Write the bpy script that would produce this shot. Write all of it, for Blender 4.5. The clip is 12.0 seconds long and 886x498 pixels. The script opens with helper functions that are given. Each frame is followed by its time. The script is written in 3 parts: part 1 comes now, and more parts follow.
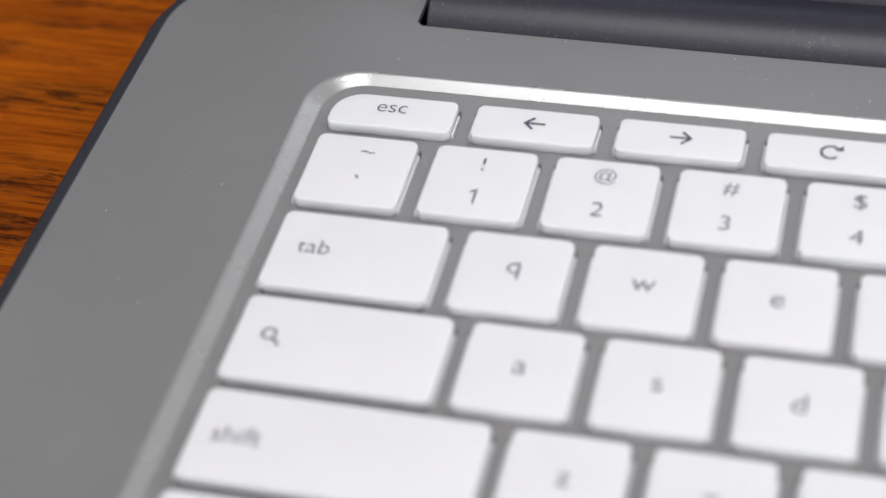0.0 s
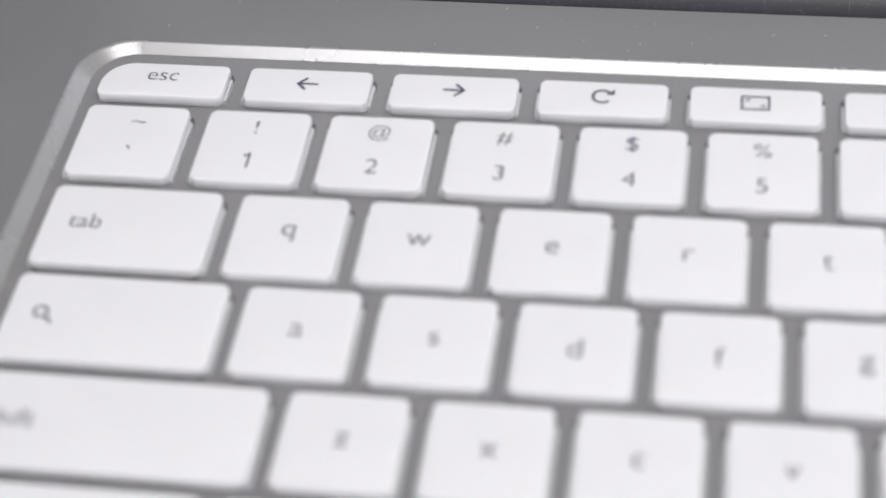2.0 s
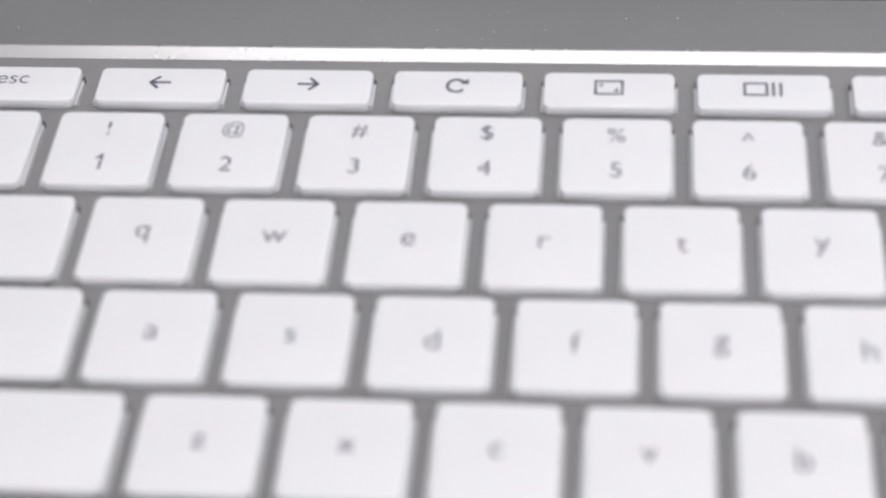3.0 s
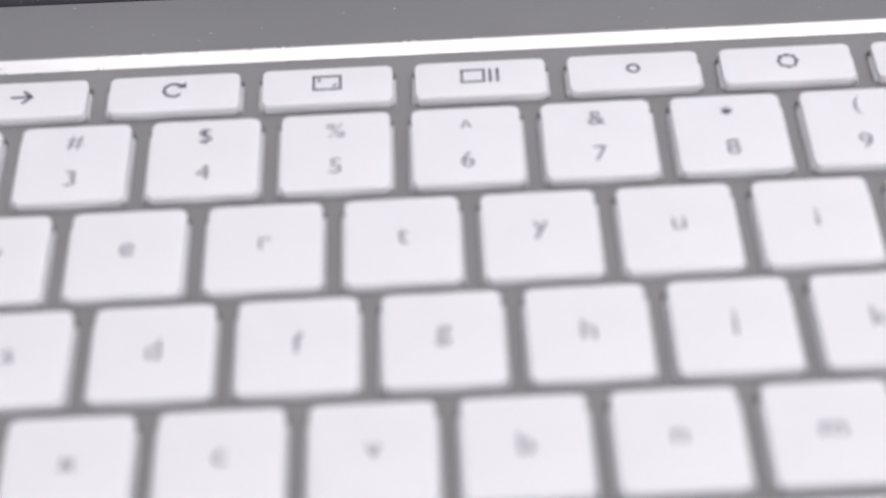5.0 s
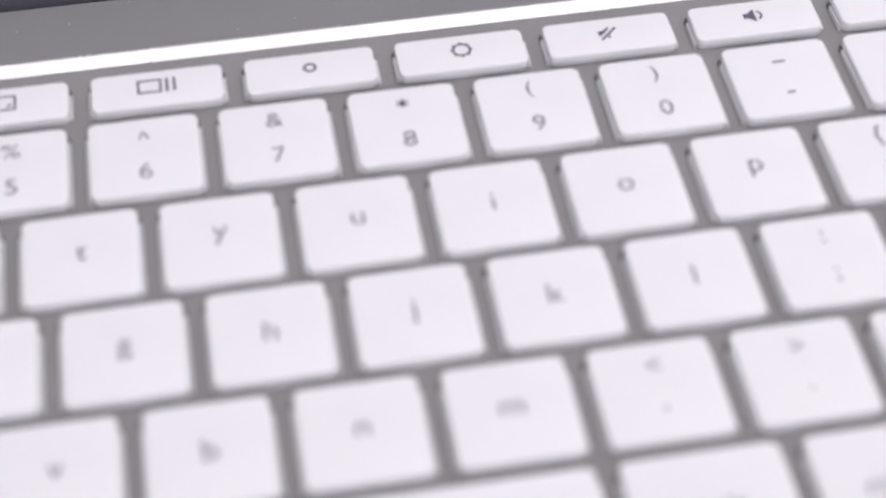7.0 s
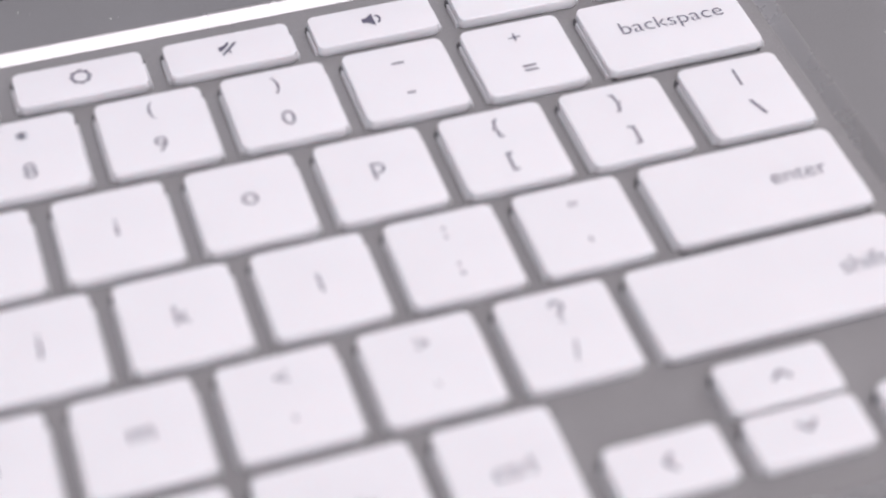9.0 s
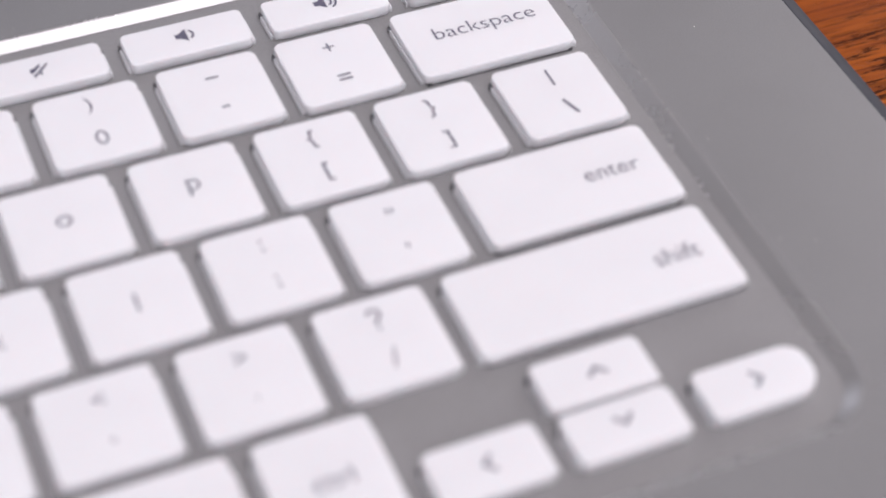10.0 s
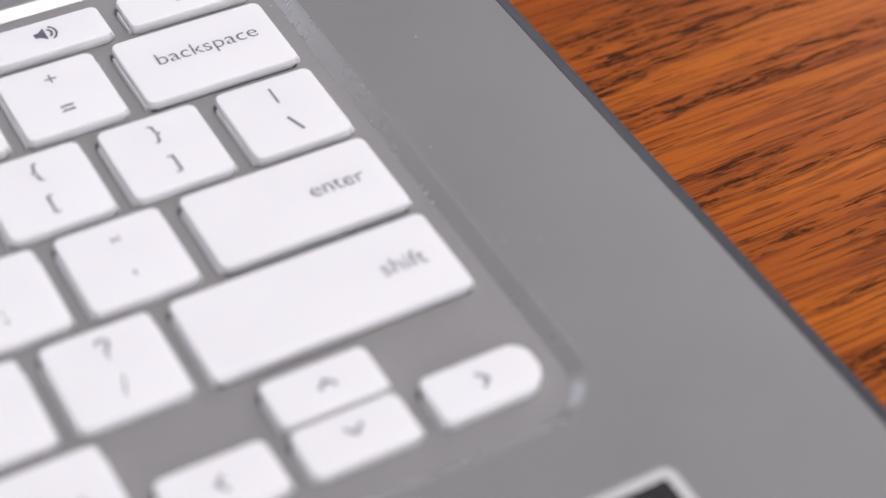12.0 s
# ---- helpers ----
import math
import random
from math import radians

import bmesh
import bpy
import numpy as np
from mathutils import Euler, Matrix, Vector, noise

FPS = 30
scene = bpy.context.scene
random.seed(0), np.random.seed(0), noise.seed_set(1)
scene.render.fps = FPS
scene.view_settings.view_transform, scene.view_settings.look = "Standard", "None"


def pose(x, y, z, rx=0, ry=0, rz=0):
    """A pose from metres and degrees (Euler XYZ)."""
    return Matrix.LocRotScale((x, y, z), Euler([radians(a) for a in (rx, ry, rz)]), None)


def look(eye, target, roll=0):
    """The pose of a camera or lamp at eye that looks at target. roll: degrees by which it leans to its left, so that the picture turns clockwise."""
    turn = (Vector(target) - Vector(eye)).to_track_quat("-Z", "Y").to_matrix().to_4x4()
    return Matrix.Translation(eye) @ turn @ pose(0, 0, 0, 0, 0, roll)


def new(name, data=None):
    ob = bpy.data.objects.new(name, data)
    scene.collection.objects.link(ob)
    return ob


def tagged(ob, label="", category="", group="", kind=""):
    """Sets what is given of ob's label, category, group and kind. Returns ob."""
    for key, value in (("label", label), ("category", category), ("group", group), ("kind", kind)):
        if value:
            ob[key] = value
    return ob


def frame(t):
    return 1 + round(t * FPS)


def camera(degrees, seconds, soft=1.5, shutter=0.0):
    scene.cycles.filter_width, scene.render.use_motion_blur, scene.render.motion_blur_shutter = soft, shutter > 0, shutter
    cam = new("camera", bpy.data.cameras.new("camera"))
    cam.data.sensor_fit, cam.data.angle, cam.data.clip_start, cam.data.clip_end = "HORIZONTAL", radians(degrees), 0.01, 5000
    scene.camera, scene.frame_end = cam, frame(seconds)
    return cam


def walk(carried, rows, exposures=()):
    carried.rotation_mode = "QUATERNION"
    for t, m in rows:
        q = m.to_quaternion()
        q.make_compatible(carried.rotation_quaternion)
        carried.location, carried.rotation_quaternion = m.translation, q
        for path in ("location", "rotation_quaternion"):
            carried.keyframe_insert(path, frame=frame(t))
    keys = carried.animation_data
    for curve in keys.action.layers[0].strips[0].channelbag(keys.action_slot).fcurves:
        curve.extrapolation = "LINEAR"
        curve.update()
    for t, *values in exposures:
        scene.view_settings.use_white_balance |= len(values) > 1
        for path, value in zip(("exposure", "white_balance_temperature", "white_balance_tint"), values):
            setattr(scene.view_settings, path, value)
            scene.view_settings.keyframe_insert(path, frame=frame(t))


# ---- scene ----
cam = camera(27.0, 12.0, soft=1.5)
cam.data.dof.use_dof = True
cam.data.dof.focus_distance = 0.302
cam.data.dof.aperture_fstop = 10.6
walk(cam, [
    (0.0, look((-0.04880, -0.19861, 0.20348), (-0.11082, -0.01197, 0.0165), -6.386)),
    (0.5, look((-0.04729, -0.19785, 0.20253), (-0.10428, -0.01386, 0.0165), -6.181)),
    (1.0, look((-0.04499, -0.19706, 0.20214), (-0.09656, -0.01503, 0.0165), -5.977)),
    (1.5, look((-0.04146, -0.19647, 0.20060), (-0.08727, -0.01582, 0.0165), -5.811)),
    (2.0, look((-0.03788, -0.19562, 0.20018), (-0.07697, -0.01624, 0.0165), -5.537)),
    (2.5, look((-0.03477, -0.19452, 0.19932), (-0.06661, -0.01642, 0.0165), -5.054)),
    (3.0, look((-0.03129, -0.19361, 0.19933), (-0.05666, -0.01651, 0.0165), -4.670)),
    (5.0, look((-0.01750, -0.19142, 0.19847), (-0.01825, -0.01751, 0.0165), -2.924)),
    (5.5, look((-0.01385, -0.19194, 0.19840), (-0.00829, -0.01850, 0.0165), -2.425)),
    (6.0, look((-0.01006, -0.19219, 0.19814), (0.00189, -0.01960, 0.0165), -1.953)),
    (6.5, look((-0.00577, -0.19273, 0.19845), (0.01284, -0.02095, 0.0165), -1.539)),
    (7.0, look((-0.00134, -0.19371, 0.19827), (0.02492, -0.02262, 0.0165), -1.002)),
    (9.0, look((0.01639, -0.19731, 0.19972), (0.07508, -0.03221, 0.0165), 1.546)),
    (9.5, look((0.02096, -0.19884, 0.20053), (0.08746, -0.03546, 0.0165), 2.090)),
    (10.0, look((0.02492, -0.20051, 0.20120), (0.09956, -0.03900, 0.0165), 2.555)),
    (10.5, look((0.02965, -0.20269, 0.20180), (0.11079, -0.04260, 0.0165), 2.763)),
    (11.0, look((0.03160, -0.20374, 0.20219), (0.12042, -0.04601, 0.0165), 3.507)),
    (11.5, look((0.03541, -0.20555, 0.20393), (0.12932, -0.04909, 0.0165), 3.847)),
    (12.0, look((0.03574, -0.20738, 0.20457), (0.13596, -0.05195, 0.0165), 4.302)),
], exposures=[
    (0.0, 0.02, 6460, 10.3), (2.5, -0.01, 6470, 11.8), (5.5, -0.05, 6400, 16.0),
    (9.5, -0.11, 6430, 20.0), (12.0, -0.06, 6460, 15.8),
])

# ---- light ----
world = bpy.data.worlds.new("world")
scene.world = world
world.use_nodes = True
world.node_tree.nodes["Background"].inputs[0].default_value = (0.9, 0.95, 1.0, 1)
world.node_tree.nodes["Background"].inputs[1].default_value = 0.3

lamp = bpy.data.lights.new("ceiling_lamp", "AREA")
lamp.shape, lamp.size, lamp.size_y = "RECTANGLE", 1.6, 0.9
lamp.energy = 20.5
lamp.color = (1.0, 0.985, 0.985)
lamp_ob = new("ceiling_lamp", lamp)
lamp_ob.matrix_world = look((0.25, -0.46, 1.66), (0.25, -0.45, 0.0))

# unseen light added at the right, to brighten that side of the deck
east_fill = bpy.data.lights.new("east_fill_light", "AREA")
east_fill.shape, east_fill.size, east_fill.size_y = "RECTANGLE", 1.4, 1.3
east_fill.energy = 31.0
east_fill.color = (1.0, 0.985, 0.97)
east_fill_ob = new("east_fill_light", east_fill)
east_fill_ob.matrix_world = look((2.13, 1.33, 1.07), (1.0, 1.33, 1.07))

# unseen fill light added in front, to brighten the keys' fronts and flanks
front = bpy.data.lights.new("front_fill_light", "AREA")
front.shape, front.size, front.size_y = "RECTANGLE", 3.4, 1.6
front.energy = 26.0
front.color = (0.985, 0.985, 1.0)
front_ob = new("front_fill_light", front)
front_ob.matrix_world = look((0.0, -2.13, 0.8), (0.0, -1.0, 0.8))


# ---- materials ----
def material(name, base=(0.8, 0.8, 0.8), rough=0.5, metal=0.0):
    m = bpy.data.materials.new(name)
    m.use_nodes = True
    b = m.node_tree.nodes["Principled BSDF"]
    b.inputs["Base Color"].default_value = (*base, 1)
    b.inputs["Roughness"].default_value = rough
    b.inputs["Metallic"].default_value = metal
    return m, m.node_tree.nodes, m.node_tree.links, b


def node(nodes, kind, **values):
    n = nodes.new(kind)
    for key, value in values.items():
        n.inputs[key.replace("_", " ")].default_value = value
    return n


def coords(nodes, links, scale):
    c = nodes.new("ShaderNodeTexCoord")
    m = nodes.new("ShaderNodeMapping")
    m.inputs["Scale"].default_value = scale
    links.new(c.outputs["Object"], m.inputs["Vector"])
    return m.outputs["Vector"]


def noise_map(nodes, links, scale, detail=3.0, rough=0.5, distortion=0.0):
    n = node(nodes, "ShaderNodeTexNoise", Scale=1.0, Detail=detail, Roughness=rough, Distortion=distortion)
    links.new(coords(nodes, links, scale), n.inputs["Vector"])
    return n.outputs["Fac"]


def ramp(nodes, links, fac, stops):
    r = nodes.new("ShaderNodeValToRGB")
    while len(r.color_ramp.elements) < len(stops):
        r.color_ramp.elements.new(0.5)
    for e, (p, c) in zip(r.color_ramp.elements, stops):
        e.position, e.color = p, (*c, 1) if len(c) == 3 else c
    links.new(fac, r.inputs["Fac"])
    return r.outputs["Color"]


def mix(nodes, links, fac, a, b, how="MIX"):
    m = nodes.new("ShaderNodeMix")
    m.data_type, m.blend_type = "RGBA", how
    for value, slot in ((fac, 0), (a, 6), (b, 7)):
        if isinstance(value, (int, float)):
            m.inputs[slot].default_value = value
        elif isinstance(value, tuple):
            m.inputs[slot].default_value = (*value, 1)
        else:
            links.new(value, m.inputs[slot])
    return m.outputs[2]


def maths(nodes, links, how, a, b):
    m = nodes.new("ShaderNodeMath")
    m.operation = how
    for i, value in enumerate((a, b)):
        if isinstance(value, (int, float)):
            m.inputs[i].default_value = value
        else:
            links.new(value, m.inputs[i])
    return m.outputs[0]


def bump(nodes, links, b, height, distance, strength=1.0):
    n = node(nodes, "ShaderNodeBump", Strength=strength, Distance=distance)
    links.new(height, n.inputs["Height"])
    links.new(n.outputs["Normal"], b.inputs["Normal"])


def grey_paint(name, base, rough, metal, vary=0.06, relief=0.25, gloss=0.5, smear=1.0):
    m, n, l, b = material(name, base, rough, metal)
    b.inputs["Specular IOR Level"].default_value = gloss
    fine = noise_map(n, l, (5000, 5000, 5000), 2)
    broad = noise_map(n, l, (25, 25, 25), 4)
    lo, hi = tuple(c * (1 - vary) for c in base), tuple(c * (1 + vary) for c in base)
    c1 = ramp(n, l, broad, [(0.3, lo), (0.7, hi)])
    c2 = mix(n, l, 0.35 if relief else 0.1, c1, ramp(n, l, fine, [(0.3, (0.35, 0.35, 0.35)), (0.7, (0.65, 0.65, 0.65))]), "OVERLAY")
    l.new(c2, b.inputs["Base Color"])
    smudge = noise_map(n, l, (60, 60, 60), 5, 0.6)
    l.new(ramp(n, l, smudge, [(0.3, (rough - 0.05 * smear,) * 3), (0.75, (rough + 0.07 * smear,) * 3)]), b.inputs["Roughness"])
    if relief:
        bump(n, l, b, fine, 0.00001, relief)
    return m


def flake_plastic():
    """Dark blue-grey plastic with fine metal flakes."""
    m, n, l, b = material("flake_plastic", (0.03, 0.03, 0.04), 0.36)
    b.inputs["Specular IOR Level"].default_value = 0.45
    v = node(n, "ShaderNodeTexVoronoi", Scale=1.0)
    l.new(coords(n, l, (8500, 8500, 8500)), v.inputs["Vector"])
    sep = n.new("ShaderNodeSeparateColor")
    l.new(v.outputs["Color"], sep.inputs[0])
    pick = maths(n, l, "GREATER_THAN", sep.outputs[0], 0.97)
    near = maths(n, l, "LESS_THAN", v.outputs["Distance"], 0.36)
    fleck = maths(n, l, "MULTIPLY", pick, near)
    l.new(mix(n, l, fleck, (0.028, 0.028, 0.040), (0.40, 0.39, 0.38)), b.inputs["Base Color"])
    l.new(fleck, b.inputs["Metallic"])
    return m


def key_plastic():
    m, n, l, b = material("key_plastic", (0.82, 0.82, 0.84), 0.42)
    broad = noise_map(n, l, (90, 90, 90), 4)
    l.new(ramp(n, l, broad, [(0.3, (0.815, 0.815, 0.835)), (0.7, (0.835, 0.835, 0.853))]), b.inputs["Base Color"])
    b.inputs["Subsurface Weight"].default_value = 0.6
    b.inputs["Subsurface Radius"].default_value = (1.0, 0.9, 0.9)
    b.inputs["Subsurface Scale"].default_value = 0.0015
    fine = noise_map(n, l, (6000, 6000, 6000), 2)
    l.new(ramp(n, l, broad, [(0.3, (0.5,) * 3), (0.7, (0.58,) * 3)]), b.inputs["Roughness"])
    bump(n, l, b, fine, 0.000008, 0.2)
    return m


def oak():
    """Orange-stained oak, its grain and dark open pores along x."""
    m, n, l, b = material("stained_oak", (0.4, 0.14, 0.03), 0.38)
    b.inputs["Specular IOR Level"].default_value = 0.1
    warp = n.new("ShaderNodeVectorMath")
    warp.operation = "MULTIPLY_ADD"
    wn = node(n, "ShaderNodeTexNoise", Scale=1.0, Detail=3.0)
    l.new(coords(n, l, (9, 22, 9)), wn.inputs["Vector"])
    warp.inputs[1].default_value = (0.0, 0.0055, 0.0)
    c = n.new("ShaderNodeTexCoord")
    l.new(wn.outputs["Color"], warp.inputs[0])
    l.new(c.outputs["Object"], warp.inputs[2])

    def along(sx, sy, detail=3.0, rough=0.55):
        mp = n.new("ShaderNodeMapping")
        mp.inputs["Scale"].default_value = (sx, sy, 1)
        l.new(warp.outputs[0], mp.inputs["Vector"])
        t = node(n, "ShaderNodeTexNoise", Scale=1.0, Detail=detail, Roughness=rough)
        l.new(mp.outputs[0], t.inputs["Vector"])
        return t.outputs["Fac"]
    tone = ramp(n, l, along(6, 75, 5, 0.6), [(0.3, (0.27, 0.053, 0.002)), (0.5, (0.40, 0.091, 0.003)), (0.7, (0.50, 0.130, 0.004))])
    grain = ramp(n, l, along(32, 1050, 4, 0.6), [(0.40, (0.52, 0.42, 0.36)), (0.52, (1.0, 1.0, 1.0))])
    body = mix(n, l, 0.8, tone, grain, "MULTIPLY")
    # early-wood bands, filled with short dark pores
    patch = ramp(n, l, along(15, 135, 6, 0.65), [(0.50, (0, 0, 0)), (0.56, (1, 1, 1))])
    dash = ramp(n, l, along(115, 1350, 7, 0.72), [(0.50, (0, 0, 0)), (0.535, (1, 1, 1))])
    pores = maths(n, l, "MULTIPLY", dash, patch)
    stray = ramp(n, l, along(110, 1500, 2, 0.5), [(0.63, (0, 0, 0)), (0.67, (0.6, 0.6, 0.6))])
    thin = ramp(n, l, along(45, 1900, 2), [(0.58, (0, 0, 0)), (0.65, (0.45, 0.45, 0.45))])
    dark = maths(n, l, "MAXIMUM", pores, maths(n, l, "MAXIMUM", stray, thin))
    shade = mix(n, l, maths(n, l, "MULTIPLY", patch, 0.35), body, (0.22, 0.045, 0.002))
    l.new(mix(n, l, maths(n, l, "MULTIPLY", dark, 0.9), shade, (0.032, 0.008, 0.001)), b.inputs["Base Color"])
    l.new(ramp(n, l, dark, [(0.0, (0.42,) * 3), (1.0, (0.7,) * 3)]), b.inputs["Roughness"])
    bump(n, l, b, maths(n, l, "SUBTRACT", 1.0, dark), 0.00012, 0.5)
    return m


def wall_paint(name, base):
    m, n, l, b = material(name, base, 0.85)
    f = noise_map(n, l, (3, 3, 3), 5)
    l.new(ramp(n, l, f, [(0.3, tuple(c * 0.95 for c in base)), (0.7, base)]), b.inputs["Base Color"])
    bump(n, l, b, noise_map(n, l, (180, 180, 180), 3), 0.001, 0.2)
    return m


M_DECK = grey_paint("silver_grey_paint", (0.205, 0.2055, 0.2085), 0.41, 0.0, gloss=0.8)
# deck paint lightened: light put into the colour of the shaded key gaps
M_WELL = grey_paint("deck_paint_lifted", (0.262, 0.259, 0.261), 0.42, 0.0)
M_BEVEL = grey_paint("polished_edge_paint", (0.45, 0.45, 0.453), 0.27, 0.51, 0.03, 0.0, smear=0.3)
M_RIM = grey_paint("slate_edge_plastic", (0.040, 0.046, 0.059), 0.6, 0.0, gloss=0.25)
M_BASE = grey_paint("dark_base_plastic", (0.034, 0.034, 0.046), 0.7, 0.0)
M_FLAKE = flake_plastic()
M_KEY = key_plastic()
M_LEGEND = material("legend_ink", (0.115, 0.11, 0.16), 0.6)[0]
M_OAK = oak()
M_WALL = wall_paint("wall_paint", (0.8, 0.8, 0.8))
# unseen north and west walls, darkened to cut the light they reflect
M_WALL_LOW_BOUNCE = wall_paint("wall_paint_low_bounce", (0.22, 0.22, 0.23))
M_CEILING = wall_paint("ceiling_paint", (0.55, 0.55, 0.55))
M_FLOOR = wall_paint("floor_paint", (0.2, 0.17, 0.14))
M_SCREEN = material("lit_screen", (0.008, 0.008, 0.01), 0.25)[0]
M_SCREEN.node_tree.nodes["Principled BSDF"].inputs["Emission Color"].default_value = (0.87, 0.92, 1.0, 1)
M_SCREEN.node_tree.nodes["Principled BSDF"].inputs["Emission Strength"].default_value = 1.15
M_BORDER = material("sticker_border", (0.56, 0.56, 0.56), 0.4)[0]
M_PANEL = grey_paint("sticker_print", (0.018, 0.018, 0.022), 0.25, 0.0)
# dark fill that stands for the shade in key notches and gaps
M_SHADE_FILL = material("shade_fill", (0.10, 0.10, 0.108), 0.6)[0]
M_RUBBER = material("rubber", (0.02, 0.02, 0.02), 0.8)[0]
M_DUST = material("dust_fibre", (0.75, 0.73, 0.7), 0.9)[0]

# ---- building helpers; plan in millimetres: x from the grave-accent key, y from the digits, z from the key tops ----
OX, OZ = 128.0, 16.5
MM = 0.001


def at(x, y, z=0.0):
    return Vector(((x - OX) * MM, y * MM, (z + OZ) * MM))


def mesh_of(name, bm, mat, smooth=True, sharp=40):
    bmesh.ops.recalc_face_normals(bm, faces=bm.faces)
    me = bpy.data.meshes.new(name)
    for e in bm.edges:
        if len(e.link_faces) == 2 and e.calc_face_angle(0) > radians(sharp):
            e.smooth = False
    for f in bm.faces:
        f.smooth = smooth
    bm.to_mesh(me)
    bm.free()
    me.materials.append(mat)
    return me


def part(name, bm, mat, parent, label="", place=None):
    me = bm if isinstance(bm, bpy.types.Mesh) else mesh_of(name, bm, mat)
    ob = new(name, me)
    ob.parent = parent
    if place is not None:
        ob.location = place
    return tagged(ob, label)


def round_rect(x0, x1, y0, y1, radii, n=6):
    """Counter-clockwise outline; radii of the front-left, front-right, back-right and back-left corners."""
    out = []
    for (cx, cy, sx, sy, a0), r in zip(((x0, y0, 1, 1, 180), (x1, y0, -1, 1, 270), (x1, y1, -1, -1, 0), (x0, y1, 1, -1, 90)), radii):
        for i in range(n + 1):
            a = radians(a0 + 90 * i / n)
            out.append((cx + sx * r + r * math.cos(a), cy + sy * r + r * math.sin(a)))
    return out


def loft(bm, loops, bottom=False, top=False):
    rings = [[bm.verts.new(v) for v in loop] for loop in loops]
    for a, b in zip(rings, rings[1:]):
        for i in range(len(a)):
            j = (i + 1) % len(a)
            bm.faces.new((a[i], a[j], b[j], b[i]))
    if bottom:
        bm.faces.new(rings[0])
    if top:
        bm.faces.new(rings[-1])
    return rings


def box(bm, x0, x1, y0, y1, z0, z1, scale=MM):
    vs = [bm.verts.new((x * scale, y * scale, z * scale)) for z in (z0, z1) for x, y in ((x0, y0), (x1, y0), (x1, y1), (x0, y1))]
    for f in ((3, 2, 1, 0), (4, 5, 6, 7), (0, 1, 5, 4), (1, 2, 6, 5), (2, 3, 7, 6), (3, 0, 4, 7)):
        bm.faces.new([vs[i] for i in f])


# ---- room ----
def room_panel(name, x0, x1, y0, y1, z0, z1, mat):
    bm = bmesh.new()
    box(bm, x0, x1, y0, y1, z0, z1, 1.0)
    return tagged(new(name, mesh_of(name, bm, mat, False)), kind="structure")


R, FLOOR_Z, CEIL_Z = 2.1, -0.745, 1.75
room_panel("floor", -R, R, -R, R, FLOOR_Z - 0.1, FLOOR_Z, M_FLOOR)
room_panel("ceiling", -R, R, -R, R, CEIL_Z, CEIL_Z + 0.1, M_CEILING)
room_panel("wall_north", -R, R, R, R + 0.1, FLOOR_Z, CEIL_Z, M_WALL_LOW_BOUNCE)

# south wall, with an unseen opening added for the front fill light
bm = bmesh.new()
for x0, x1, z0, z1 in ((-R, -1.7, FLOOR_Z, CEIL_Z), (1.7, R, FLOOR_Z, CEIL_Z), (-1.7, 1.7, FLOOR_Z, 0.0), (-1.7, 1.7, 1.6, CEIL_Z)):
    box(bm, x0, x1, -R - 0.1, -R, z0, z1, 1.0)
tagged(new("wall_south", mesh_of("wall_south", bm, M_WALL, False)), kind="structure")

# east wall, with an unseen opening added for the east fill light
bm = bmesh.new()
for y0, y1, z0, z1 in ((-R, 0.63, FLOOR_Z, CEIL_Z), (2.03, R, FLOOR_Z, CEIL_Z), (0.63, 2.03, FLOOR_Z, 0.42), (0.63, 2.03, 1.72, CEIL_Z)):
    box(bm, R, R + 0.1, y0, y1, z0, z1, 1.0)
tagged(new("wall_east", mesh_of("wall_east", bm, M_WALL, False)), kind="structure")
room_panel("wall_west", -R - 0.1, -R, -R, R, FLOOR_Z, CEIL_Z, M_WALL_LOW_BOUNCE)


def table():
    thing = tagged(new("table"), "orange-stained oak table with dark open grain", "table")
    thing.location = (0, 0, FLOOR_Z)
    bm = bmesh.new()
    h = -FLOOR_Z
    loops = []
    for inset, z in ((0.004, h - 0.028), (0, h - 0.024), (0, h - 0.005), (0.0015, h - 0.0015), (0.005, h), (0.006, h)):
        loops.append([(x, y, z) for x, y in round_rect(-0.75 + inset, 0.75 - inset, -0.42 + inset, 0.48 - inset, (0.02,) * 4)])
    loft(bm, loops, True, True)
    part("tabletop", bm, M_OAK, thing)
    for x in (-0.68, 0.68):
        for y in (-0.35, 0.41):
            bm = bmesh.new()
            loft(bm, [[(x + px, y + py, z) for px, py in round_rect(-w, w, -w, w, (0.006,) * 4, 3)] for z, w in ((0, 0.02), (h - 0.028, 0.03))], True, True)
            part("leg", bm, M_OAK, thing)


table()

# ---- laptop ----
laptop = tagged(new("laptop"), "silver-grey laptop with white keys, open on the table", "laptop")
DECK_Z, WELL_Z = -0.7, -2.05
DX0, DX1, DY0, DY1 = -44.5, 300.8, -170.0, 51.0
SLOT_X0, SLOT_X1, SLOT_Y = -0.8, 257.0, 41.2
WELL_OUT = (-14.2, 271.2, -86.6, 27.9)
WELL_IN = (-11.3, 268.4, -84.6, 25.75)


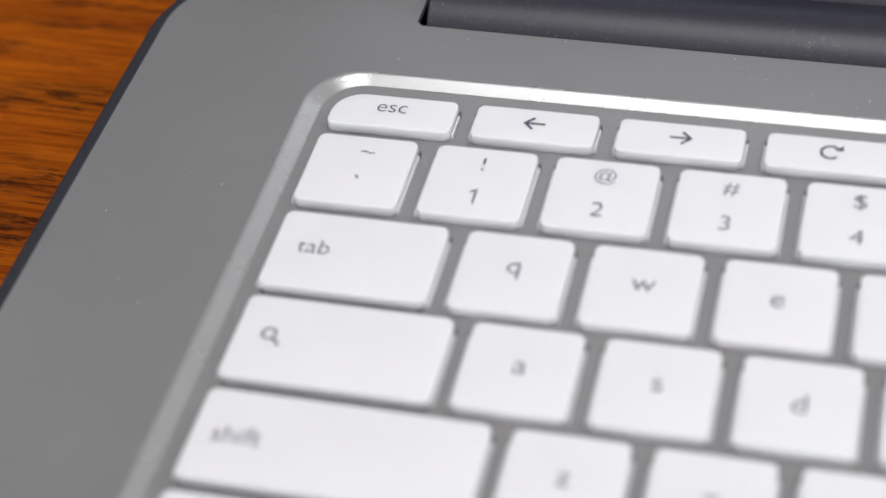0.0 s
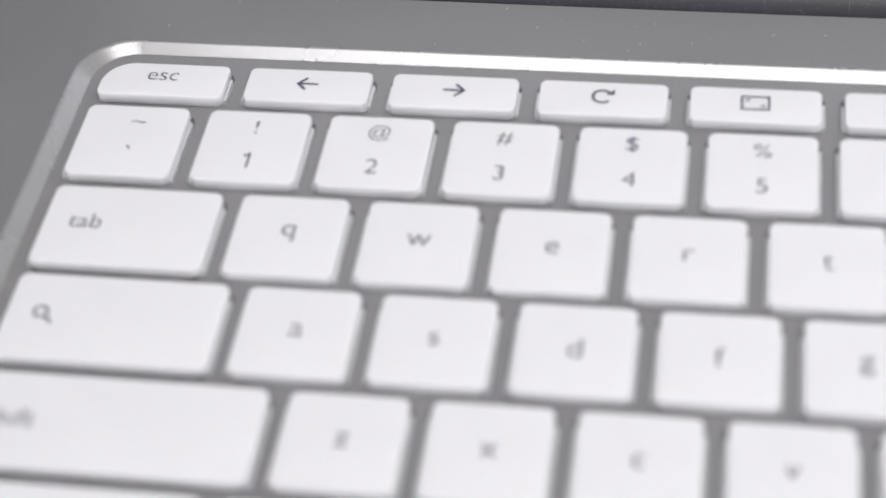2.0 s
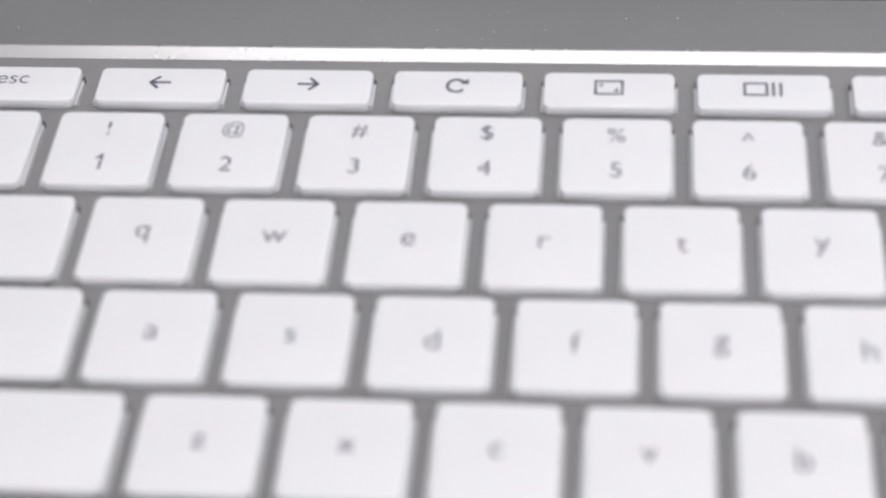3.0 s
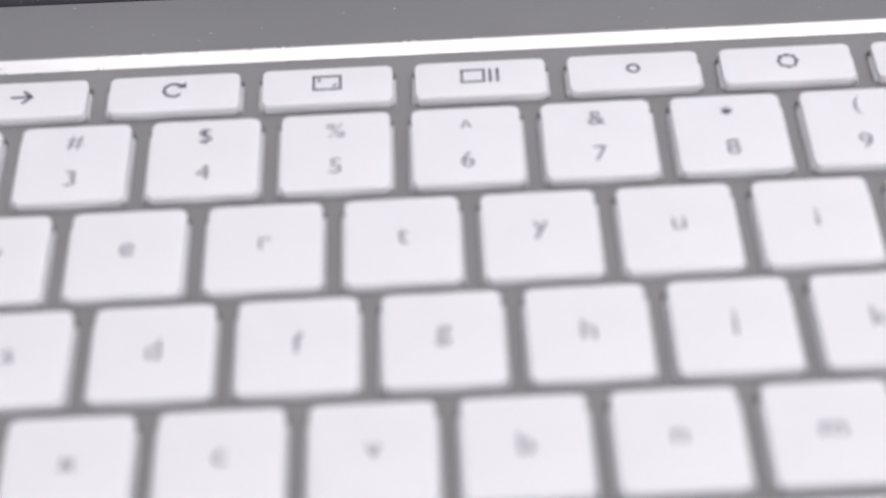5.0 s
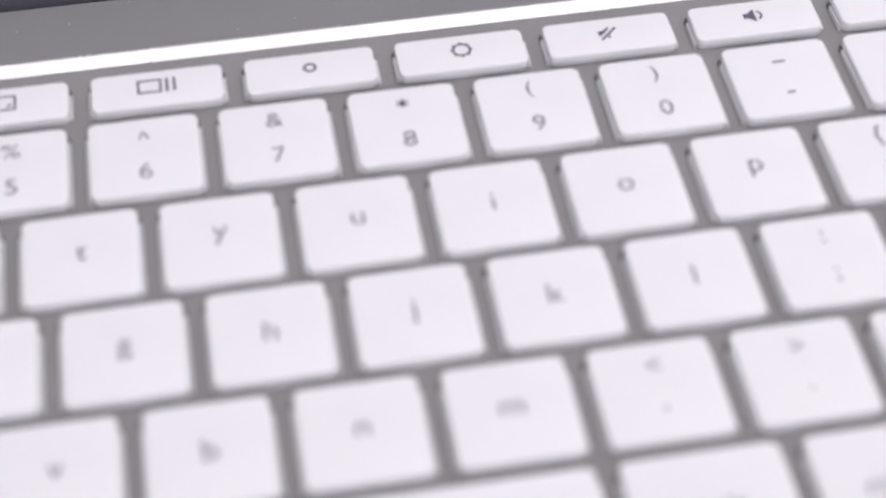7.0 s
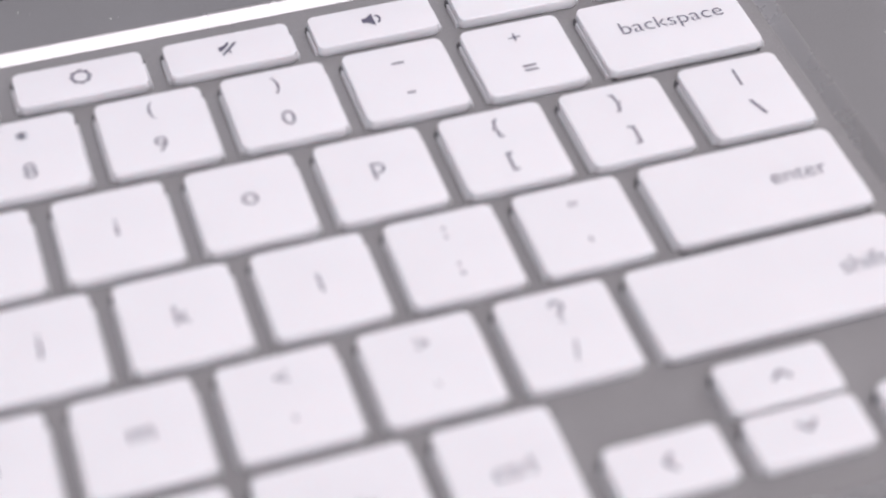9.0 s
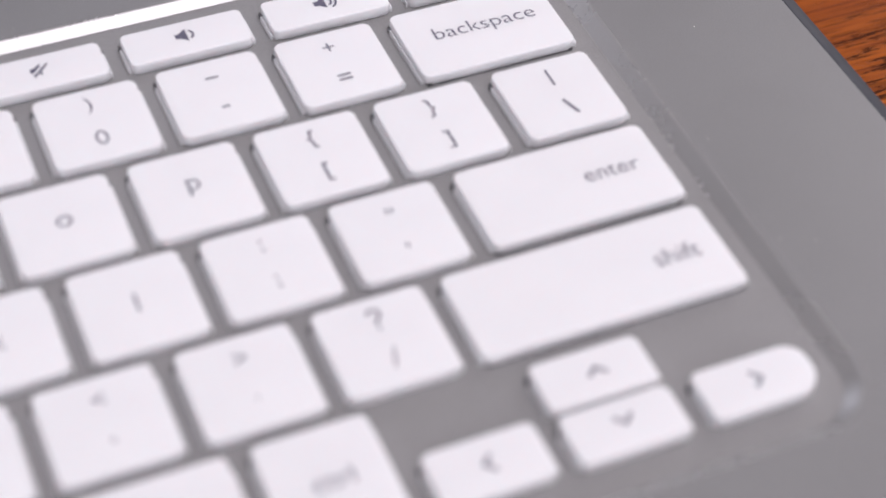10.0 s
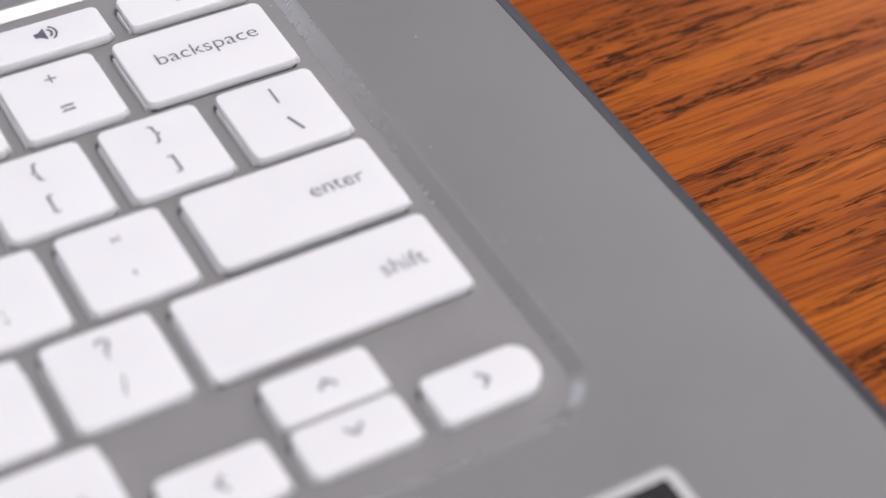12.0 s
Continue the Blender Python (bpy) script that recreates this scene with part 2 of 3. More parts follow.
def deck_panel():
    bm = bmesh.new()
    outer = round_rect(DX0, DX1, DY0, DY1, (10, 10, 15, 15), 10)
    # cut the hinge slot, its front edge slightly bowed, into the back edge
    steps = 24
    bow = [(SLOT_X1 - 1 + (SLOT_X0 - SLOT_X1 + 2) * i / steps, SLOT_Y - 3.2 * (i / steps) * (1 - i / steps)) for i in range(steps + 1)]
    n = len(outer)
    split = next(i for i in range(n) if abs(outer[i][1] - DY1) < 1e-6 and outer[i][0] > 150 and abs(outer[(i + 1) % n][1] - DY1) < 1e-6)
    outer = outer[:split + 1] + [(SLOT_X1, DY1), (SLOT_X1, SLOT_Y + 1)] + bow + [(SLOT_X0, SLOT_Y + 1), (SLOT_X0, DY1)] + outer[split + 1:]
    hole = round_rect(*WELL_OUT, (10, 10, 9, 9), 12)
    edges = []
    for loop in (outer, hole):
        vs = [bm.verts.new(at(x, y, DECK_Z)) for x, y in loop]
        edges += [bm.edges.new((vs[i], vs[(i + 1) % len(vs)])) for i in range(len(vs))]
    bmesh.ops.triangle_fill(bm, use_beauty=True, use_dissolve=False, edges=edges)
    got = bmesh.ops.extrude_face_region(bm, geom=bm.faces[:])
    bmesh.ops.translate(bm, verts=[v for v in got["geom"] if isinstance(v, bmesh.types.BMVert)], vec=(0, 0, -1.1 * MM))
    part("deck", bm, M_DECK, laptop)


def well():
    bm = bmesh.new()
    radii_out, radii_in = (10, 10, 9, 9), (8, 8, 7, 7)
    a, b = round_rect(*WELL_OUT, radii_out, 12), round_rect(*WELL_IN, radii_in, 12)
    loops = []
    for k, dz in ((-0.02, 0.3), (-0.02, 0.0), (0.08, 0.015), (0.17, 0.07), (0.26, 0.16), (0.88, 0.92), (0.94, 0.985), (1.0, 1.0), (1.08, 1.02)):
        z = DECK_Z + (WELL_Z - DECK_Z) * dz
        loops.append([at(p[0] + (q[0] - p[0]) * k, p[1] + (q[1] - p[1]) * k, z) for p, q in zip(a, b)])
    loft(bm, loops)
    part("well_bevel", bm, M_BEVEL, laptop, "bright sloping edge round the keys")
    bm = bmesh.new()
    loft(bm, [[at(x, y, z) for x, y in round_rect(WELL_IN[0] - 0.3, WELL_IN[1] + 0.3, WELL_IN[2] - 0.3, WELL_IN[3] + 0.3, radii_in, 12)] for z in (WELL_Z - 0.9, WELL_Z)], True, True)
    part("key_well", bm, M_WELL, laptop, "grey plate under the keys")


def base_shell():
    bm = bmesh.new()
    loops = []
    for out, z in ((0.05, DECK_Z - 1.0), (0.05, DECK_Z - 0.15), (0.25, DECK_Z - 0.08), (2.5, DECK_Z - 0.95), (3.1, DECK_Z - 1.6), (3.4, DECK_Z - 2.8), (3.4, DECK_Z - 5.0), (1.0, -11.5), (-6.0, -15.3)):
        loops.append([at(x, y, z) for x, y in round_rect(DX0 - out, DX1 + out, DY0 - out, DY1 + out, (10 + out, 10 + out, 15 + out, 15 + out), 10)])
    loft(bm, loops, False, True)
    part("base_shell", bm, M_RIM, laptop, "slate blue-grey rounded plastic edge")
    for x in (-20, 276):
        for y in (-150, 35):
            bm = bmesh.new()
            loft(bm, [[at(x + px, y + py, z) for px, py in round_rect(-9, 9, -3, 3, (2.9,) * 4, 5)] for z in (-16.45, -15.0)], True, True)
            part("rubber_foot", bm, M_RUBBER, laptop)


def hinge_and_lid():
    yc, zc, r = 49.9, -7.6, 10.2
    bm = bmesh.new()
    loops = []
    for x, k in ((SLOT_X0 + 1.3, 0.0), (SLOT_X0 + 1.3, 0.93), (SLOT_X0 + 1.7, 1.0), (SLOT_X1 - 1.7, 1.0), (SLOT_X1 - 1.3, 0.93), (SLOT_X1 - 1.3, 0.0)):
        loops.append([at(x, yc + max(k, 0.01) * r * math.cos(a * math.tau / 40), zc + max(k, 0.01) * r * math.sin(a * math.tau / 40)) for a in range(40)])
    loft(bm, loops, True, True)
    part("hinge_barrel", bm, M_FLAKE, laptop, "dark blue-grey hinge barrel with fine metallic flakes")
    lean = radians(38)
    up, back = Vector((0, math.sin(lean), math.cos(lean))), Vector((0, math.cos(lean), -math.sin(lean)))
    hinge = at(OX, 49.5, -2.0)

    def slab(name, mat, x, s0, s1, d0, d1, r, parent, label=""):
        bm = bmesh.new()
        loops = [[hinge + Vector((px * MM, 0, 0)) + up * (py * MM) + back * (d * MM) for px, py in round_rect(-x + i, x - i, s0 + i, s1 - i, (r,) * 4, 5)] for d, i in ((d1, 0.9), (d1, 0.8), (d1 - 0.8, 0), (d0 + 0.8, 0), (d0, 0.8), (d0, 0.9))]
        loft(bm, loops, True, True)
        return part(name, bm, mat, parent, label)
    slab("hinge_cover", M_BASE, 127.4, 1.5, 9.0, 0.6, 4.0, 1.5, laptop)
    lid = slab("lid", M_BASE, 172.5, 7.5, 232, 0, 6.5, 10, laptop)
    slab("screen", M_SCREEN, 155, 24, 200, -0.9, 1.5, 1.5, lid, "lit white display panel")


deck_panel()
well()
base_shell()
hinge_and_lid()


# ---- keys ----
def key_mesh(w, d, radii=(1.3, 1.3, 1.3, 1.3), low=-1.95):
    """A white cap with a crisp edge, and an upright lip along each flank behind a narrow channel."""
    bm = bmesh.new()
    x, y = w / 2, d / 2
    loops = []
    for out, z in ((-0.02, low), (0.04, low + 0.08), (0.03, -1.2), (0.02, -0.4), (0.0, -0.15), (-0.045, -0.05), (-0.13, -0.008), (-0.20, 0.0)):
        loops.append([(px * MM, py * MM, z * MM) for px, py in round_rect(-x - out, x + out, -y - out, y + out, [max(0.4, r + out) for r in radii], 9 if max(radii) > 2 else 5)])
    loft(bm, loops, True, True)
    for s in (-1, 1):
        y0 = -y + max(0.7, radii[0 if s < 0 else 1] - 1.0)
        y1 = y - max(1.9, radii[3 if s < 0 else 2] + 0.5)
        if y1 - y0 < 2:
            continue
        a, b = sorted((s * (x - 0.3), s * (x + 0.44)))
        box(bm, a, b, y0, y1, -2.08, -1.45)
        lip = []
        for z, o0, o1, cut in ((-1.45, 0.19, 0.44, 0.0), (-1.12, 0.19, 0.44, 0.03), (-1.07, 0.22, 0.41, 0.08)):
            a, b = sorted((s * (x + o0), s * (x + o1)))
            lip.append([(px * MM, py * MM, z * MM) for px, py in ((a, y0 + cut), (b, y0 + cut), (b, y1 - cut), (a, y1 - cut))])
        loft(bm, lip, True, True)
    return mesh_of("key", bm, M_KEY)


_meshes = {}
# small dark block, put in as the shade of a key's rear notch
bm = bmesh.new()
loft(bm, [[(px * MM, py * MM, z * MM) for px, py in round_rect(-0.21 + i, 0.21 - i, -0.42 + i, 0.42 - i, (0.1,) * 4, 2)] for z, i in ((-2.08, 0), (-1.15, 0), (-1.07, 0.06))], True, True)
NOTCH_SHADE = mesh_of("notch_shade", bm, M_SHADE_FILL)


def gap_shade(w, d):
    """A dark block put in for the shaded gap below a wide key's front."""
    bm = bmesh.new()
    box(bm, -w / 2 + 0.5, w / 2 - 0.5, -d / 2 - 0.02, d / 2 - 0.4, -2.09, -1.5)
    return mesh_of("gap_shade", bm, M_SHADE_FILL)


def add_key(x0, x1, y0, y1, radii=(1.3, 1.3, 1.3, 1.3), wide=False):
    w, d = x1 - x0, y1 - y0
    code = (round(w, 2), round(d, 2), tuple(radii), wide)
    if code not in _meshes:
        _meshes[code] = key_mesh(w, d, radii, -1.80 if wide else -1.95)
    key = part("key", _meshes[code], M_KEY, laptop, "", at((x0 + x1) / 2, (y0 + y1) / 2))
    for s in (-1, 1):
        y = d / 2 - max(1.35, radii[3 if s < 0 else 2] - 0.1)
        part("notch_shade", NOTCH_SHADE, M_SHADE_FILL, key, "", Vector((s * (w / 2 + 0.22), y, 0)) * MM)
    if wide:
        part("gap_shade", gap_shade(w, d), M_SHADE_FILL, key, "dark block for the shaded gap under the wide key")
    return key


def ink(bm, key, name="legend"):
    """Sets flat print, drawn in millimetres on the plan, on a key's top."""
    bmesh.ops.translate(bm, verts=bm.verts, vec=-Vector((key.location.x / MM + OX, key.location.y / MM, 0)))
    bmesh.ops.scale(bm, verts=bm.verts, vec=(MM, MM, MM))
    for v in bm.verts:
        v.co.z = 0.00002
    me = bpy.data.meshes.new(name)
    bm.to_mesh(me)
    bm.free()
    me.materials.append(M_LEGEND)
    return part(name, me, M_LEGEND, key)


def letters(key, body, size, x, y, wide=1.0, thin=0.010):
    """Print whose outline is centred on x, y."""
    cu = bpy.data.curves.new("text", "FONT")
    cu.body, cu.size, cu.resolution_u, cu.offset = body, 1.0, 4, -(0.009 if len(body) > 1 else thin)
    tmp = new("text", cu)
    bpy.context.view_layer.update()
    me = bpy.data.meshes.new_from_object(tmp.evaluated_get(bpy.context.evaluated_depsgraph_get()))
    bpy.data.objects.remove(tmp)
    bpy.data.curves.remove(cu)
    bm = bmesh.new()
    bm.from_mesh(me)
    bpy.data.meshes.remove(me)
    xs, ys = [v.co.x for v in bm.verts], [v.co.y for v in bm.verts]
    cx, cy = (min(xs) + max(xs)) / 2, (min(ys) + max(ys)) / 2
    for v in bm.verts:
        v.co = Vector((x + (v.co.x - cx) * size * wide, y + (v.co.y - cy) * size, 0))
    return ink(bm, key)


def say(key, words):
    """Tells a key by its print."""
    tagged(key, "white plastic key printed with " + words)


def stroke(bm, pts, w, closed=False):
    """A flat line of even width with mitred corners."""
    n = len(pts)
    left, right = [], []
    for i, p in enumerate(pts):
        p = Vector(p)
        before = Vector(pts[i - 1]) if i or closed else None
        after = Vector(pts[(i + 1) % n]) if i < n - 1 or closed else None
        d1 = (p - before).normalized() if before is not None else (after - p).normalized()
        d2 = (after - p).normalized() if after is not None else d1
        t = (d1 + d2).normalized()
        k = w / 2 / max(0.35, t.dot(d1))
        nrm = Vector((-t.y, t.x)) * k
        left.append(bm.verts.new((*(p + nrm), 0)))
        right.append(bm.verts.new((*(p - nrm), 0)))
    for i in range(n if closed else n - 1):
        j = (i + 1) % n
        bm.faces.new((right[i], right[j], left[j], left[i]))


def arc(cx, cy, r, a0, a1, n=16):
    return [(cx + r * math.cos(radians(a0 + (a1 - a0) * i / n)), cy + r * math.sin(radians(a0 + (a1 - a0) * i / n))) for i in range(n + 1)]


def fill(bm, pts):
    bm.faces.new([bm.verts.new((*p, 0)) for p in pts])


def icon(key, kind, x, y):
    bm = bmesh.new()
    w = 0.46
    if kind in ("arrow_left", "arrow_right"):
        s = -1 if kind == "arrow_left" else 1
        stroke(bm, [(x - 1.6 * s, y), (x + 1.4 * s, y)], w)
        stroke(bm, [(x + 0.25 * s, y + 1.35), (x + 1.6 * s, y), (x + 0.25 * s, y - 1.35)], w)
    elif kind == "reload":
        stroke(bm, arc(x - 0.1, y, 1.4, 35, 320), w)
        fill(bm, [(x + 0.45, y + 0.45), (x + 1.75, y + 0.45), (x + 1.75, y + 1.75)])
    elif kind == "full":
        stroke(bm, [(x - 2.0, y - 1.45), (x + 2.0, y - 1.45), (x + 2.0, y + 1.45), (x - 2.0, y + 1.45)], 0.36, True)
        fill(bm, [(x - 1.4, y + 0.85), (x - 1.4, y + 0.1), (x - 0.65, y + 0.85)])
        fill(bm, [(x + 1.4, y - 0.85), (x + 1.4, y - 0.1), (x + 0.65, y - 0.85)])
    elif kind == "windows":
        stroke(bm, [(x - 2.75, y - 1.3), (x + 0.55, y - 1.3), (x + 0.55, y + 1.3), (x - 2.75, y + 1.3)], 0.36, True)
        for dx in (1.5, 2.6):
            stroke(bm, [(x + dx, y - 1.5), (x + dx, y + 1.5)], 0.4)
    elif kind == "dim":
        stroke(bm, arc(x, y, 0.85, 0, 360)[:-1], 0.4, True)
    elif kind == "bright":
        x += 0.2
        stroke(bm, arc(x, y, 1.28, 0, 360)[:-1], 0.34, True)
        for i in range(8):
            a = math.tau * i / 8
            stroke(bm, [(x + 1.4 * math.cos(a), y + 1.4 * math.sin(a)), (x + 1.66 * math.cos(a), y + 1.66 * math.sin(a))], 0.55)
    elif kind in ("mute", "vol_down", "vol_up"):
        x -= 0.2 if kind == "vol_up" else 0.1
        if kind != "mute":
            fill(bm, [(x - 1.5, y - 0.55), (x - 0.8, y - 0.55), (x + 0.35, y - 1.5), (x + 0.35, y + 1.5), (x - 0.8, y + 0.55), (x - 1.5, y + 0.55)])
        if kind == "mute":
            fill(bm, [(x - 1.4, y - 0.55), (x - 1.0, y - 0.55), (x + 0.3, y + 0.75), (x + 0.3, y + 1.4), (x - 0.7, y + 0.5), (x - 1.4, y + 0.5)])
            fill(bm, [(x + 0.3, y - 1.4), (x + 0.3, y - 0.5), (x - 0.2, y - 1.0)])
            stroke(bm, [(x - 1.1, y - 1.5), (x + 1.4, y + 1.0)], 0.4)
        else:
            stroke(bm, arc(x + 0.35, y, 1.0, -65, 65, 8), 0.36)
            if kind == "vol_up":
                stroke(bm, arc(x + 0.35, y, 1.75, -62, 62, 8), 0.36)
    elif kind == "power":
        stroke(bm, arc(x, y, 1.2, 130, 410), 0.38)
        stroke(bm, [(x, y + 0.2), (x, y + 1.6)], 0.38)
    elif kind == "search":
        stroke(bm, arc(x - 0.35, y + 0.3, 1.0, 0, 360)[:-1], 0.34, True)
        stroke(bm, [(x + 0.4, y - 0.45), (x + 1.6, y - 1.7)], 0.4)
    elif kind in ("up", "down", "left", "right"):
        dx, dy = {"up": (0, 1), "down": (0, -1), "left": (-1, 0), "right": (1, 0)}[kind]
        pts = [(-1.3, -0.65), (0, 0.65), (1.3, -0.65)]
        stroke(bm, [(x + a * dy + b * dx, y + b * dy - a * dx) for a, b in pts], 0.45)
    ink(bm, key, "icon")


U = 19.0
KW, KW_RIGHT = 8.08, 7.86

# top row
TOP = (13.75, 21.4)
for i, kind in enumerate(("esc", "arrow_left", "arrow_right", "reload", "full", "windows", "dim", "bright", "mute", "vol_down", "vol_up", "power")):
    c = 1.9 + 22.93 * i
    x0, x1 = c - 9.85, c + 9.72
    radii = (1.1, 1.1, 1.1, 1.1)
    if kind == "esc":
        x0, radii = -8.6, (1.1, 1.1, 1.1, 5.0)
    if kind == "power":
        x1, radii = 264.8, (1.1, 1.1, 5.0, 1.1)
    k = add_key(x0, x1, *TOP, radii)
    say(k, "the word esc" if kind == "esc" else "a dark grey %s symbol" % kind.replace("_", " "))
    if kind == "esc":
        letters(k, "esc", 4.1, 1.25, 18.3)
    else:
        icon(k, kind, c - 0.1, 18.0)

# digits
ROW = (-4.6, 11.0)
k = add_key(-8.6, 7.64, *ROW)
say(k, "a tilde and a grave accent")
letters(k, "~", 4.4, 0.2, 7.4)
letters(k, "`", 4.9, 0.0, 1.6, 1.0, -0.003)
for i, (low, high) in enumerate(zip("1234567890-=", "!@#$%^&*()_+")):
    c = U * (i + 1)
    k = add_key(c - KW, c + KW_RIGHT, *ROW)
    say(k, "the characters %s and %s" % (low, high))
    if high == "_":
        bm = bmesh.new()
        stroke(bm, [(c - 1.1, 6.9), (c + 0.9, 6.9)], 0.36)
        ink(bm, k)
    elif high == "*":
        bm = bmesh.new()
        for j in range(3):
            a = radians(90 + 60 * j)
            dx, dy = 0.95 * math.cos(a), 0.95 * math.sin(a)
            stroke(bm, [(c - 0.1 - dx, 7.6 - dy), (c - 0.1 + dx, 7.6 + dy)], 0.3)
        ink(bm, k)
    else:
        letters(k, high, 3.7 if high == "@" else 4.3, c - 0.1, 7.4)
    if low == "-":
        bm = bmesh.new()
        stroke(bm, [(c - 0.7, 0.0), (c + 0.5, 0.0)], 0.4)
        ink(bm, k)
    elif low == "1":
        bm = bmesh.new()
        stroke(bm, [(c - 0.75, 0.85), (c + 0.1, 1.45), (c + 0.1, -1.6)], 0.34)
        ink(bm, k)
    else:
        letters(k, low, 4.5, c - 0.1, 0.0, 1.0, 0.0 if low == "=" else 0.011)
k = add_key(239.2, 264.8, *ROW, wide=True)
letters(k, "backspace", 4.0, 252.9, 3.9, 1.08)
say(k, "the word backspace")

# letters, upper row
ROW = (-23.2, -7.3)
k = add_key(-8.3, 17.15, *ROW, wide=True)
letters(k, "tab", 4.1, -2.0, -14.5)
say(k, "the word tab")
for i, ch in enumerate("qwertyuiop"):
    c = 28.3 + U * i
    k = add_key(c - KW, c + KW_RIGHT, *ROW)
    letters(k, ch, 5.0, c, -14.8)
    say(k, "the letter " + ch)
for i, (low, high) in enumerate((("[", "{"), ("]", "}"))):
    c = 28.3 + U * (10 + i)
    k = add_key(c - KW, c + KW_RIGHT, *ROW)
    letters(k, high, 4.3, c, -11.4, 1.2, 0.005)
    letters(k, low, 4.3, c, -18.6, 1.1, 0.006)
    say(k, "the characters %s and %s" % (low, high))
k = add_key(248.6, 264.8, *ROW)
say(k, "a bar and a backslash")
letters(k, "|", 4.0, 257.0, -11.4, 1.0, -0.004)
letters(k, "\\", 4.8, 257.3, -18.4, 1.2, -0.008)

# letters, middle row
ROW = (-41.3, -25.5)
k = add_key(-8.2, 22.35, *ROW, wide=True)
say(k, "a magnifying glass symbol")
icon(k, "search", -2.8, -33.0)
for i, ch in enumerate("asdfghjkl"):
    c = 33.3 + U * i
    k = add_key(c - KW, c + KW_RIGHT, *ROW)
    letters(k, ch, 5.0, c, -33.2)
    say(k, "the letter " + ch)
for i, (low, high) in enumerate(((";", ":"), ("'", '"'))):
    c = 33.3 + U * (9 + i)
    k = add_key(c - KW, c + KW_RIGHT, *ROW)
    letters(k, high, 4.8, c, -29.4)
    letters(k, low, 4.8, c, -36.6)
    say(k, "the characters %s and %s" % (low, high))
k = add_key(234.5, 264.8, *ROW, wide=True)
letters(k, "enter", 4.1, 256.7, -33.2)
say(k, "the word enter")

# letters, lower row
ROW = (-59.5, -43.8)
k = add_key(-8.1, 31.95, *ROW, wide=True)
letters(k, "shift", 4.3, -1.6, -51.6)
say(k, "the word shift")
for i, ch in enumerate("zxcvbnm"):
    c = 43.0 + U * i
    k = add_key(c - KW, c + KW_RIGHT, *ROW)
    letters(k, ch, 5.0, c, -51.4)
    say(k, "the letter " + ch)
for i, (low, high) in enumerate(((",", "<"), (".", ">"), ("/", "?"))):
    c = 43.0 + U * (7 + i)
    k = add_key(c - KW, c + KW_RIGHT, *ROW)
    if high == "?":
        bm = bmesh.new()
        stroke(bm, arc(c, -46.9, 0.85, 165, -60, 12) + [(c, -48.3), (c, -48.7)], 0.38)
        stroke(bm, [(c, -49.2), (c, -49.65)], 0.45)
        ink(bm, k)
    else:
        letters(k, high, 4.2, c, -47.6)
    letters(k, low, 5.0 if low == "/" else 4.4, c, -54.8)
    say(k, "the characters %s and %s" % (low, high))
k = add_key(224.8, 264.8, *ROW, wide=True)
letters(k, "shift", 4.3, 257.6, -51.6)
say(k, "the word shift")

# bottom row
ROW = (-80.0, -62.0)
k = add_key(-8.3, 27.0, *ROW, (5.0, 1.3, 1.3, 1.3))
letters(k, "ctrl", 4.3, -2.4, -70.5)
say(k, "the word ctrl")
k = add_key(30.0, 65.3, *ROW)
letters(k, "alt", 4.3, 35.5, -70.5)
say(k, "the word alt")
tagged(add_key(68.3, 165.0, *ROW), "long blank white plastic space bar")
k = add_key(168.0, 188.2, *ROW)
letters(k, "alt", 4.3, 180.0, -70.5)
say(k, "the word alt")
k = add_key(191.2, 206.9, *ROW)
letters(k, "ctrl", 4.3, 199.5, -70.5)
say(k, "the word ctrl")
k = add_key(210.6, 226.2, -79.8, -71.0)
say(k, "a small left arrow, half as deep as the others")
icon(k, "left", 218.4, -75.4)
k = add_key(229.3, 245.2, -70.9, -62.7)
say(k, "a small up arrow, half as deep as the others")
